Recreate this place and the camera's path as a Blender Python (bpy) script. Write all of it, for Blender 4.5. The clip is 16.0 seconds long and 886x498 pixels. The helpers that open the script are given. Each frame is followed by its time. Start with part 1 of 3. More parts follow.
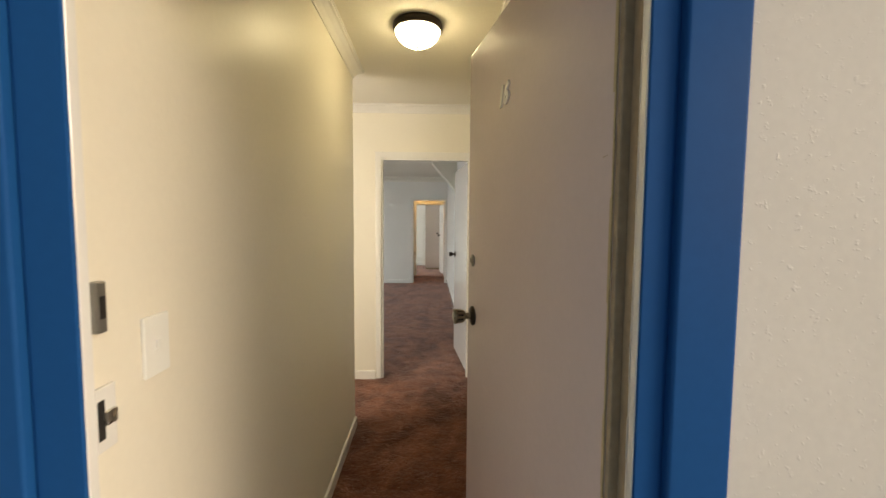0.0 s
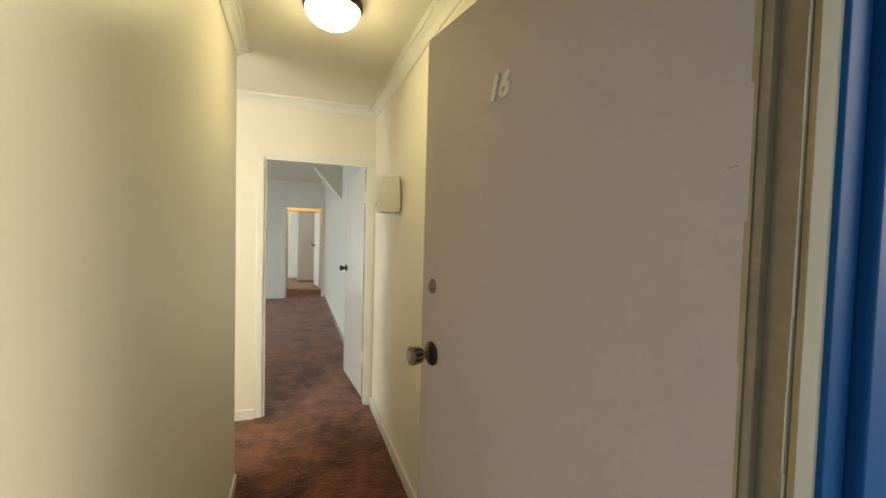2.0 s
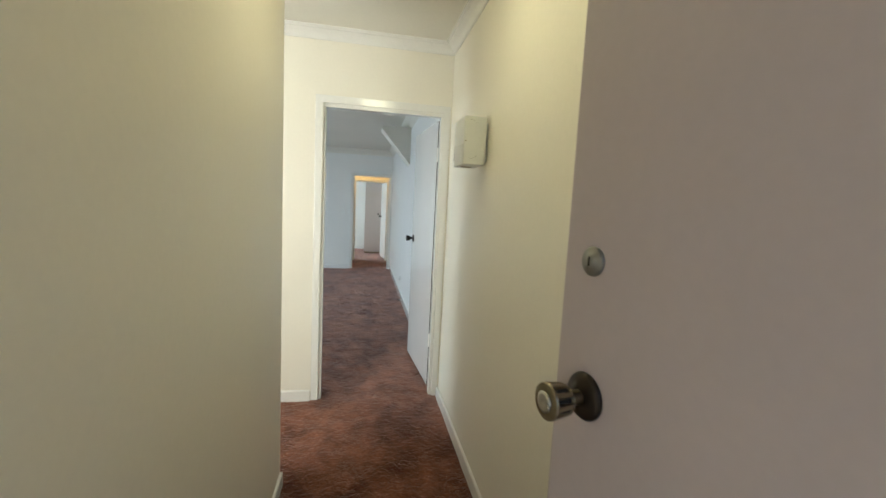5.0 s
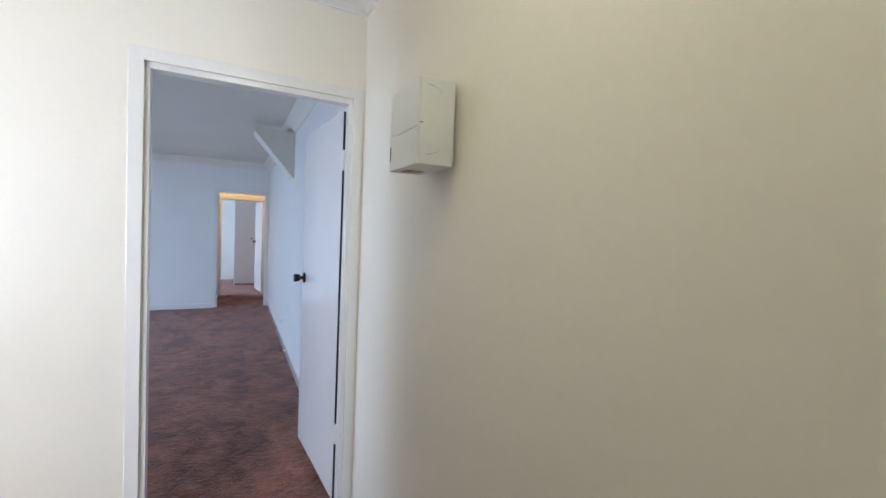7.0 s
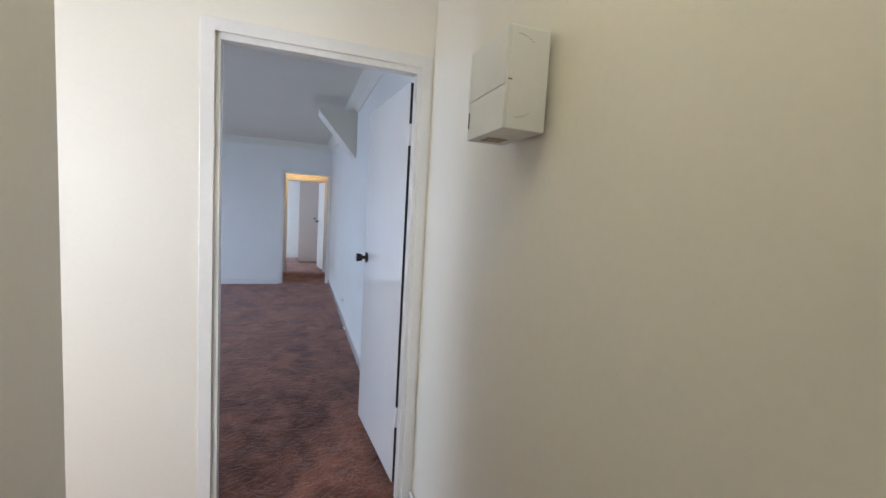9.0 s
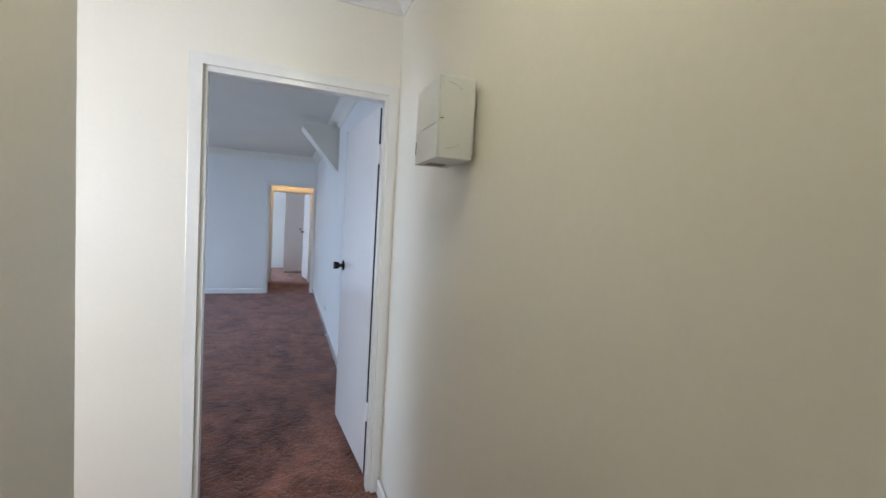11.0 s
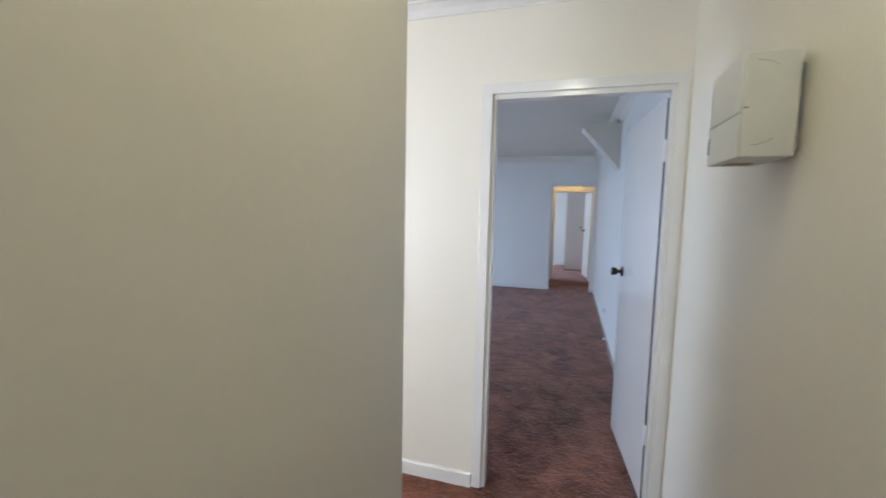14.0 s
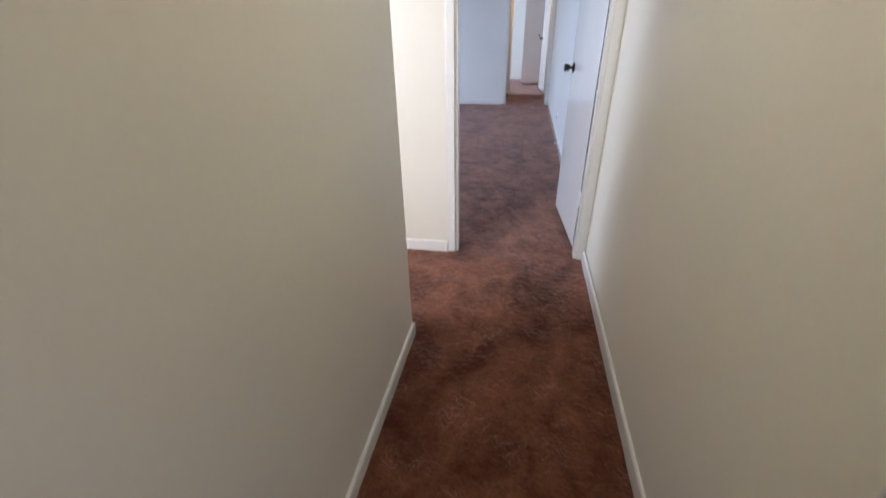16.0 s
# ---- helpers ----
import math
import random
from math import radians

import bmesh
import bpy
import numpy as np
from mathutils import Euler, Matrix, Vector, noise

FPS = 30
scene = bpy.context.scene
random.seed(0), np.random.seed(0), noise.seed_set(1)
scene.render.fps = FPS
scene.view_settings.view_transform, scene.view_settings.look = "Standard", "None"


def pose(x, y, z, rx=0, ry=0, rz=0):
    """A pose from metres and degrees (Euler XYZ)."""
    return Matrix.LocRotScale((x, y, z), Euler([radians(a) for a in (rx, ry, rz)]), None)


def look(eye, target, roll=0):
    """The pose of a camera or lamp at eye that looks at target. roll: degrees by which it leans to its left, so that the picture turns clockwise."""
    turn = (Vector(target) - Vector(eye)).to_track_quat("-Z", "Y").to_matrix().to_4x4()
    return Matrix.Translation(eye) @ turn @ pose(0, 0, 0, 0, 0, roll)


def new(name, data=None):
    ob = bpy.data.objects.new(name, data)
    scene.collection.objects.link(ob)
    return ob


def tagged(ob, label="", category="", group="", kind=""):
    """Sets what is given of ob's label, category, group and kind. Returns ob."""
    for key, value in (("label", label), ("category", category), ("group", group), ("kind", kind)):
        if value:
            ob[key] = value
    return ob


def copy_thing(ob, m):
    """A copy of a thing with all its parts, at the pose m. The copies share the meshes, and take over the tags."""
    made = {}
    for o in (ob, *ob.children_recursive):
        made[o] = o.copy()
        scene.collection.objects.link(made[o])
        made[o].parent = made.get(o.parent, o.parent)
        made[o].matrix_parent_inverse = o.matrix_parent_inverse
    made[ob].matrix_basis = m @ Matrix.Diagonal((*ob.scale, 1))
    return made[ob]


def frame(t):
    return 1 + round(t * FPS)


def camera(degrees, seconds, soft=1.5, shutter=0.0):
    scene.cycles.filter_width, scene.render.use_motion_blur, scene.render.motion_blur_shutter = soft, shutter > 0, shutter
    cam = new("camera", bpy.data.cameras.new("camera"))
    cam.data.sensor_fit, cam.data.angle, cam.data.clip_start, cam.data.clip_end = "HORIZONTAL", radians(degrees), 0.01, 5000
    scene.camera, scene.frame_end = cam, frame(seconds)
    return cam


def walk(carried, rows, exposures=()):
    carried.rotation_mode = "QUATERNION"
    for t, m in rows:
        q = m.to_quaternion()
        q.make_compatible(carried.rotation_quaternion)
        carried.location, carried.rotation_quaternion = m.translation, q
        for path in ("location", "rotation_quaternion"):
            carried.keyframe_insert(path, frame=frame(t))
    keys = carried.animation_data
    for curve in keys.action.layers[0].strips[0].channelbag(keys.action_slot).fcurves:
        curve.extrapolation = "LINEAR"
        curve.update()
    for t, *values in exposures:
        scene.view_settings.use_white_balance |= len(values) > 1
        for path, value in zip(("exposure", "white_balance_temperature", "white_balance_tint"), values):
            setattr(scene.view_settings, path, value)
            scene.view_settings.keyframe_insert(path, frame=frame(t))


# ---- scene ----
PATH = [
    (0, (-0.124, -0.254, 1.485), (-0.056, 1.74, 1.351), 0.4),
    (0.5, (-0.148, -0.062, 1.504), (0.042, 1.926, 1.408), 0.5),
    (1, (-0.215, 0.031, 1.501), (0.177, 1.991, 1.426), 0.8),
    (1.5, (-0.307, 0.043, 1.504), (0.25, 1.963, 1.436), 1.1),
    (2, (-0.342, 0.054, 1.502), (0.342, 1.932, 1.425), 1.5),
    (2.5, (-0.344, 0.079, 1.495), (0.406, 1.929, 1.382), 1.9),
    (3, (-0.352, 0.103, 1.474), (0.375, 1.961, 1.33), 2.4),
    (3.5, (-0.336, 0.131, 1.449), (0.303, 2.017, 1.257), 2.9),
    (4, (-0.272, 0.239, 1.431), (0.096, 2.192, 1.207), 2.9),
    (6.5, (-0.316, 1.38, 1.413), (0.362, 3.258, 1.292), 3.2),
    (7, (-0.245, 1.583, 1.449), (0.664, 3.363, 1.37), 2.4),
    (7.5, (-0.277, 1.72, 1.442), (0.523, 3.546, 1.284), 2.7),
    (8, (-0.278, 1.78, 1.428), (0.416, 3.647, 1.243), 3.0),
    (10.5, (-0.207, 1.544, 1.434), (0.455, 3.427, 1.302), 3.2),
    (11, (-0.212, 1.486, 1.438), (0.507, 3.348, 1.321), 3.4),
    (11.5, (-0.204, 1.468, 1.441), (0.559, 3.313, 1.312), 3.2),
    (12, (-0.207, 1.464, 1.445), (0.504, 3.328, 1.313), 2.9),
    (12.5, (-0.259, 1.494, 1.424), (0.274, 3.413, 1.242), 2.0),
    (13, (-0.272, 1.517, 1.451), (0.01, 3.487, 1.247), 1.3),
    (13.5, (-0.235, 1.553, 1.487), (-0.325, 3.541, 1.293), 0.9),
    (14, (-0.18, 1.49, 1.496), (-0.76, 3.394, 1.305), 1.2),
    (14.5, (-0.178, 1.401, 1.481), (-1.156, 3.135, 1.28), 1.8),
    (15, (-0.196, 1.317, 1.477), (-1.045, 3.11, 1.222), 1.3),
    (15.5, (-0.238, 1.134, 1.448), (-0.736, 3.004, 0.942), -0.9),
    (16, (-0.178, 1.048, 1.409), (-0.509, 2.77, 0.446), -1.3),
]
cam = camera(94.5, 16.0, soft=1.5, shutter=0.25)
EXPOSURES = [
    (0.0, -0.22, 7250, 11),
    (0.5, -0.38, 7800, 14),
    (1.0, -0.12, 6800, 3),
    (2.5, 0.0, 7100, 4),
    (4.2, 0.0, 6600, -1),
    (6.3, 0.05, 4950, 13),
    (8.2, -0.15, 5300, 16),
    (11.0, -0.17, 5150, 14),
    (15.0, -0.23, 5150, 14),
    (15.5, -0.1, 5200, 14),
    (16.0, 0.15, 5300, 18),
]
walk(cam, [(t, look(eye, target, roll)) for t, eye, target, roll in PATH], EXPOSURES)

# ---------------------------------------------------------------- sizes
XL, XR = -0.654, 0.300          # corridor wall faces
Y_OUT, Y_IN = 0.315, 0.390      # entry wall, outer and inner face
Y_END = 2.645                   # end of the corridor's left wall
Y1A, Y1B = 3.550, 3.660         # wall to the living room
XLR = 0.305                     # living room wall on the corridor's side
Y2A, Y2B = 9.594, 9.700         # far wall of the living room
Y3A, Y3B = 10.95, 11.06         # hall to bedroom wall
Y_BACK = 13.6
X_FAR = -4.2                    # window wall of the living room
ZC = 2.530                      # ceilings
X_WALK = -2.20                  # window wall of the side room

# ---------------------------------------------------------------- world and lights
world = bpy.data.worlds.new("sky")
scene.world = world
world.use_nodes = True
wn = world.node_tree.nodes
sky = wn.new("ShaderNodeTexSky")
sky.sky_type = "NISHITA"
sky.sun_disc = False
sky.sun_elevation = radians(17)
sky.sun_rotation = radians(116.6)
sky.dust_density = 1.5
world.node_tree.links.new(sky.outputs[0], wn["Background"].inputs[0])
wn["Background"].inputs[1].default_value = 0.17

sun_data = bpy.data.lights.new("sun", "SUN")
sun_data.energy = 1.7
sun_data.angle = radians(32)
sun_data.color = (1.0, 0.98, 0.95)
sun = new("sun", sun_data)
sun.matrix_world = look((9.0, -4.5, 3.0), (0, 0, 0))

LAMP_POWER = 31.0               # emission of the glass shades
LAMP_COLOUR = (1.0, 0.865, 0.52)
DAY = (0.80, 0.915, 1.0)
DAY_WARM = (1.0, 0.95, 0.86)


def window_light(name, x, y, z, w, h, watts, direction, colour=DAY):
    data = bpy.data.lights.new(name, "AREA")
    data.shape, data.size, data.size_y, data.energy, data.color = "RECTANGLE", w, h, watts, colour
    ob = new(name, data)
    ob.matrix_world = look((x, y, z), (x + direction[0], y + direction[1], z + direction[2]))
    return ob


window_light("daylight_living_room", X_FAR - 0.02, 6.6, 1.45, 2.6, 1.5, 108, (1, 0, -1.1))
window_light("daylight_side_room", X_WALK - 0.02, 1.40, 1.50, 1.7, 1.15, 55, (1, 0.7, -0.1), DAY_WARM)
window_light("daylight_bedroom", X_FAR - 0.02, 12.4, 1.45, 1.6, 1.3, 120, (1, 0, -0.3))


# ---------------------------------------------------------------- materials
def material(name, colour, rough=0.6, metal=0.0, grain=60.0, vary=0.06, stain=1.5, stain_vary=0.06,
             bump=0.15, bump_scale=220.0, depth=0.001, coat=0.0, spec=0.5):
    m = bpy.data.materials.new(name)
    m.use_nodes = True
    nt = m.node_tree
    b = nt.nodes["Principled BSDF"]
    b.inputs["Roughness"].default_value = rough
    b.inputs["Metallic"].default_value = metal
    b.inputs["Coat Weight"].default_value = coat
    b.inputs["Specular IOR Level"].default_value = spec
    co = nt.nodes.new("ShaderNodeTexCoord")

    def fac(scale, detail):
        n = nt.nodes.new("ShaderNodeTexNoise")
        n.inputs["Scale"].default_value = scale
        n.inputs["Detail"].default_value = detail
        nt.links.new(co.outputs["Object"], n.inputs["Vector"])
        return n.outputs["Fac"]

    def mult(colour_socket, f, amount):
        r = nt.nodes.new("ShaderNodeMapRange")
        r.inputs["From Min"].default_value, r.inputs["From Max"].default_value = 0.0, 1.0
        r.inputs["To Min"].default_value, r.inputs["To Max"].default_value = 1 - 1.8 * amount, 1 + 1.8 * amount
        nt.links.new(f, r.inputs["Value"])
        v = nt.nodes.new("ShaderNodeVectorMath")
        v.operation = "SCALE"
        nt.links.new(colour_socket, v.inputs[0])
        nt.links.new(r.outputs[0], v.inputs["Scale"])
        return v.outputs[0]

    rgb = nt.nodes.new("ShaderNodeRGB")
    rgb.outputs[0].default_value = (*colour, 1)
    out = mult(rgb.outputs[0], fac(grain, 4), vary)
    out = mult(out, fac(stain, 5), stain_vary)
    nt.links.new(out, b.inputs["Base Color"])
    rr = nt.nodes.new("ShaderNodeMapRange")
    rr.inputs["To Min"].default_value, rr.inputs["To Max"].default_value = max(0.02, rough - 0.06), min(1, rough + 0.06)
    nt.links.new(fac(stain * 4, 4), rr.inputs["Value"])
    nt.links.new(rr.outputs[0], b.inputs["Roughness"])
    if bump:
        bp = nt.nodes.new("ShaderNodeBump")
        bp.inputs["Strength"].default_value = bump
        bp.inputs["Distance"].default_value = depth
        nt.links.new(fac(bump_scale, 3), bp.inputs["Height"])
        nt.links.new(bp.outputs[0], b.inputs["Normal"])
    return m


CREAM = material("cream_wall_paint", (0.80, 0.755, 0.645), 0.42, vary=0.015, stain=0.9, stain_vary=0.03, bump=0.25, bump_scale=90, depth=0.0015)
WHITEWALL = material("white_wall_paint", (0.80, 0.79, 0.75), 0.5, vary=0.015, stain_vary=0.03, bump=0.2, bump_scale=90, depth=0.0015)
CEIL = material("ceiling_paint", (0.80, 0.77, 0.68), 0.7, vary=0.02, stain_vary=0.03, bump=0.2, bump_scale=120)
GLOSS = material("white_gloss_paint", (0.80, 0.79, 0.76), 0.11, vary=0.015, stain=3, stain_vary=0.03, coat=0.5, bump=0.03, bump_scale=30, depth=0.001)
TRIM = material("cream_gloss_trim", (0.80, 0.78, 0.73), 0.13, vary=0.02, stain=3, stain_vary=0.04, bump=0.05, bump_scale=35, depth=0.001)
BLUE = material("blue_gloss_paint", (0.009, 0.082, 0.265), 0.55, spec=0.12, vary=0.04, stain=2, stain_vary=0.10, bump=0.15, bump_scale=40, depth=0.001)
TAUPE = material("taupe_door_paint", (0.61, 0.525, 0.538), 0.2, vary=0.02, stain=2.2, stain_vary=0.05, bump=0.2, bump_scale=55, depth=0.0008)
OLIVE = material("bare_primer", (0.44, 0.36, 0.22), 0.55, vary=0.10, stain=9, stain_vary=0.25, bump=0.3, bump_scale=60)
BROWN = material("worn_brown_edge", (0.36, 0.285, 0.195), 0.6, vary=0.12, stain=8, stain_vary=0.22, bump=0.3, bump_scale=60)
RENDER = material("painted_render", (0.70, 0.66, 0.605), 0.7, vary=0.03, stain=2.5, stain_vary=0.05, bump=0.35, bump_scale=9, depth=0.006)


def speckle(m, scale, low, high, strength, depth):
    """Sparse raised pimples over a surface's own relief."""
    nt = m.node_tree
    b = nt.nodes["Principled BSDF"]
    co = nt.nodes.new("ShaderNodeTexCoord")
    n = nt.nodes.new("ShaderNodeTexNoise")
    n.inputs["Scale"].default_value, n.inputs["Detail"].default_value = scale, 2
    nt.links.new(co.outputs["Object"], n.inputs["Vector"])
    mr = nt.nodes.new("ShaderNodeMapRange")
    mr.interpolation_type = "SMOOTHSTEP"
    mr.inputs["From Min"].default_value, mr.inputs["From Max"].default_value = low, high
    nt.links.new(n.outputs["Fac"], mr.inputs["Value"])
    bp = nt.nodes.new("ShaderNodeBump")
    bp.inputs["Strength"].default_value, bp.inputs["Distance"].default_value = strength, depth
    nt.links.new(mr.outputs[0], bp.inputs["Height"])
    nt.links.new(b.inputs["Normal"].links[0].from_socket, bp.inputs["Normal"])
    nt.links.new(bp.outputs[0], b.inputs["Normal"])


speckle(RENDER, 100, 0.62, 0.80, 0.35, 0.002)
CHROME = material("worn_chrome", (0.55, 0.53, 0.49), 0.28, 1.0, vary=0.05, stain=12, stain_vary=0.15, bump=0)
BRASS = material("antique_brass", (0.28, 0.235, 0.165), 0.3, 1.0, vary=0.10, stain=30, stain_vary=0.25, bump=0)
DARK = material("dark_bronze", (0.035, 0.025, 0.018), 0.35, 0.6, vary=0.1, bump=0)
STEEL = material("grey_steel", (0.30, 0.29, 0.27), 0.4, 0.8, vary=0.05, stain=14, stain_vary=0.12, bump=0)
PLASTIC = material("white_plastic", (0.80, 0.80, 0.76), 0.35, vary=0.01, stain=6, stain_vary=0.03, bump=0)
GREYPLASTIC = material("pale_grey_plastic", (0.77, 0.775, 0.755), 0.42, vary=0.015, stain=8, stain_vary=0.04, bump=0.05)
BLACK = material("black_gap", (0.012, 0.011, 0.010), 0.7, bump=0)
PINK = material("mauve_laminate", (0.56, 0.49, 0.46), 0.4, vary=0.03, stain_vary=0.04, bump=0)
CONCRETE = material("grey_concrete", (0.34, 0.33, 0.31), 0.85, vary=0.08, stain_vary=0.12, bump=0.4, bump_scale=70, depth=0.003)

GLOW = bpy.data.materials.new("lit_opal_glass")
GLOW.use_nodes = True
gb = GLOW.node_tree.nodes["Principled BSDF"]
gb.inputs["Base Color"].default_value = (0.85, 0.83, 0.78, 1)
gb.inputs["Roughness"].default_value = 0.25
gb.inputs["Emission Color"].default_value = (*LAMP_COLOUR, 1)
gb.inputs["Emission Strength"].default_value = LAMP_POWER

GLOW_AMBER = GLOW.copy()
GLOW_AMBER.name = "lit_amber_glass"
GLOW_AMBER.node_tree.nodes["Principled BSDF"].inputs["Emission Strength"].default_value = 50.0
GLOW_AMBER.node_tree.nodes["Principled BSDF"].inputs["Emission Color"].default_value = (1.0, 0.60, 0.22, 1)

GLASS = bpy.data.materials.new("window_glass")
GLASS.use_nodes = True
wb = GLASS.node_tree.nodes["Principled BSDF"]
wb.inputs["Base Color"].default_value = (0.95, 0.97, 0.97, 1)
wb.inputs["Roughness"].default_value = 0.02
wb.inputs["Transmission Weight"].default_value = 1.0


def carpet_material():
    m = bpy.data.materials.new("rust_brown_carpet")
    m.use_nodes = True
    nt = m.node_tree
    N, L = nt.nodes.new, nt.links.new
    b = nt.nodes["Principled BSDF"]
    b.inputs["Roughness"].default_value = 0.95
    b.inputs["Specular IOR Level"].default_value = 0.1
    b.inputs["Sheen Weight"].default_value = 0.40
    b.inputs["Sheen Roughness"].default_value = 0.5
    b.inputs["Sheen Tint"].default_value = (0.80, 0.62, 0.58, 1)
    co = N("ShaderNodeTexCoord")
    stretch = N("ShaderNodeMapping")
    stretch.inputs["Scale"].default_value = (1.0, 0.7, 1.0)
    L(co.outputs["Object"], stretch.inputs[0])

    def tex(scale, detail, src, distortion=0.0):
        n = N("ShaderNodeTexNoise")
        n.inputs["Scale"].default_value, n.inputs["Detail"].default_value = scale, detail
        n.inputs["Distortion"].default_value = distortion
        L(src, n.inputs["Vector"])
        return n.outputs["Fac"]

    patches = tex(2.6, 6, stretch.outputs[0], 0.9)
    tread = tex(7.5, 6, stretch.outputs[0], 0.8)
    clump = tex(30, 3, co.outputs["Object"], 0.6)
    pile = tex(85, 5, co.outputs["Object"])
    ramp = N("ShaderNodeValToRGB")
    ramp.color_ramp.elements[0].position, ramp.color_ramp.elements[0].color = 0.39, (0.072, 0.020, 0.007, 1)
    ramp.color_ramp.elements[1].position, ramp.color_ramp.elements[1].color = 0.62, (0.215, 0.082, 0.042, 1)
    mix = N("ShaderNodeMath")
    mix.operation = "MULTIPLY_ADD"
    mix.inputs[1].default_value = 0.55
    L(patches, mix.inputs[0])
    half = N("ShaderNodeMath")
    half.operation = "MULTIPLY"
    half.inputs[1].default_value = 0.45
    L(tread, half.inputs[0])
    L(half.outputs[0], mix.inputs[2])
    L(mix.outputs[0], ramp.inputs[0])
    mr = N("ShaderNodeMapRange")
    mr.inputs["From Min"].default_value, mr.inputs["From Max"].default_value = 0.3, 0.7
    mr.inputs["To Min"].default_value, mr.inputs["To Max"].default_value = 0.72, 1.28
    L(pile, mr.inputs["Value"])
    sc = N("ShaderNodeVectorMath")
    sc.operation = "SCALE"
    L(ramp.outputs[0], sc.inputs[0])
    L(mr.outputs[0], sc.inputs["Scale"])
    L(sc.outputs[0], b.inputs["Base Color"])
    b1 = N("ShaderNodeBump")
    b1.inputs["Strength"].default_value, b1.inputs["Distance"].default_value = 1.0, 0.013
    L(clump, b1.inputs["Height"])
    b2 = N("ShaderNodeBump")
    b2.inputs["Strength"].default_value, b2.inputs["Distance"].default_value = 0.5, 0.005
    L(pile, b2.inputs["Height"])
    # short creases where the pile parts
    line = tex(11, 2, co.outputs["Object"], 1.6)
    off = N("ShaderNodeMath")
    off.operation = "SUBTRACT"
    off.inputs[1].default_value = 0.5
    L(line, off.inputs[0])
    size = N("ShaderNodeMath")
    size.operation = "ABSOLUTE"
    L(off.outputs[0], size.inputs[0])
    dip = N("ShaderNodeMapRange")
    dip.inputs["From Min"].default_value, dip.inputs["From Max"].default_value = 0.0, 0.035
    L(size.outputs[0], dip.inputs["Value"])
    where = N("ShaderNodeMapRange")
    where.inputs["From Min"].default_value, where.inputs["From Max"].default_value = 0.48, 0.62
    L(tex(4.5, 3, co.outputs["Object"]), where.inputs["Value"])
    b3 = N("ShaderNodeBump")
    b3.inputs["Distance"].default_value = 0.006
    L(where.outputs[0], b3.inputs["Strength"])
    L(dip.outputs[0], b3.inputs["Height"])
    L(b1.outputs[0], b3.inputs["Normal"])
    L(b3.outputs[0], b2.inputs["Normal"])
    L(b2.outputs[0], b.inputs["Normal"])
    return m


CARPET = carpet_material()


# ---------------------------------------------------------------- mesh helpers
def finish(name, bm, mat, parent=None, smooth=False):
    me = bpy.data.meshes.new(name)
    bmesh.ops.recalc_face_normals(bm, faces=bm.faces[:])
    bm.to_mesh(me)
    bm.free()
    me.materials.append(mat)
    if smooth:
        for p in me.polygons:
            p.use_smooth = True
    ob = new(name, me)
    if parent is not None:
        ob.parent = parent
    return ob


def part(name, bm, mat, parent, label="", smooth=False):
    """One mesh under a thing, built in the thing's own axes."""
    return tagged(finish(name, bm, mat, parent, smooth), label)


def thing(name, m, label, category, group=""):
    ob = new(name)
    ob.empty_display_size = 0.1
    ob.matrix_basis = m
    return tagged(ob, label, category, group)


def structure(ob, label=""):
    return tagged(ob, label, kind="structure")


def add_box(bm, x0, x1, y0, y1, z0, z1, bevel=0.0, seg=2):
    r = bmesh.ops.create_cube(bm, size=1.0)
    for v in r["verts"]:
        v.co = Vector(((x0 + x1) / 2 + v.co.x * (x1 - x0), (y0 + y1) / 2 + v.co.y * (y1 - y0), (z0 + z1) / 2 + v.co.z * (z1 - z0)))
    if bevel:
        edges = {e for v in r["verts"] for e in v.link_edges}
        bmesh.ops.bevel(bm, geom=list(edges), offset=bevel, segments=seg, affect="EDGES", profile=0.6)
    return bm


def box(x0, x1, y0, y1, z0, z1, bevel=0.0, seg=2):
    return add_box(bmesh.new(), x0, x1, y0, y1, z0, z1, bevel, seg)


def prism(profile, x0, x1):
    """A closed outline in y and z, drawn out along x."""
    bm = bmesh.new()
    a = [bm.verts.new((x0, y, z)) for y, z in profile]
    b = [bm.verts.new((x1, y, z)) for y, z in profile]
    n = len(profile)
    bm.faces.new(a)
    bm.faces.new(b[::-1])
    for i in range(n):
        bm.faces.new((a[i], b[i], b[(i + 1) % n], a[(i + 1) % n]))
    return bm


def sweep(profile, path, side=1):
    """A moulding: outline (out of the wall, height) carried along a plan line with mitred corners. side 1: out is to the line's left."""
    bm = bmesh.new()
    pts = [Vector(p) for p in path]
    rings = []
    for i, p in enumerate(pts):
        d0 = (p - pts[i - 1]).normalized() if i else None
        d1 = (pts[i + 1] - p).normalized() if i < len(pts) - 1 else None
        d0, d1 = d0 or d1, d1 or d0
        n0, n1 = Vector((-d0.y, d0.x)) * side, Vector((-d1.y, d1.x)) * side
        n = (n0 + n1) / (1 + n0.dot(n1))
        rings.append([bm.verts.new((p.x + n.x * u, p.y + n.y * u, z)) for u, z in profile])
    k = len(profile)
    for a, b in zip(rings, rings[1:]):
        for i in range(k):
            bm.faces.new((a[i], a[(i + 1) % k], b[(i + 1) % k], b[i]))
    bm.faces.new(rings[0])
    bm.faces.new(rings[-1][::-1])
    return bm


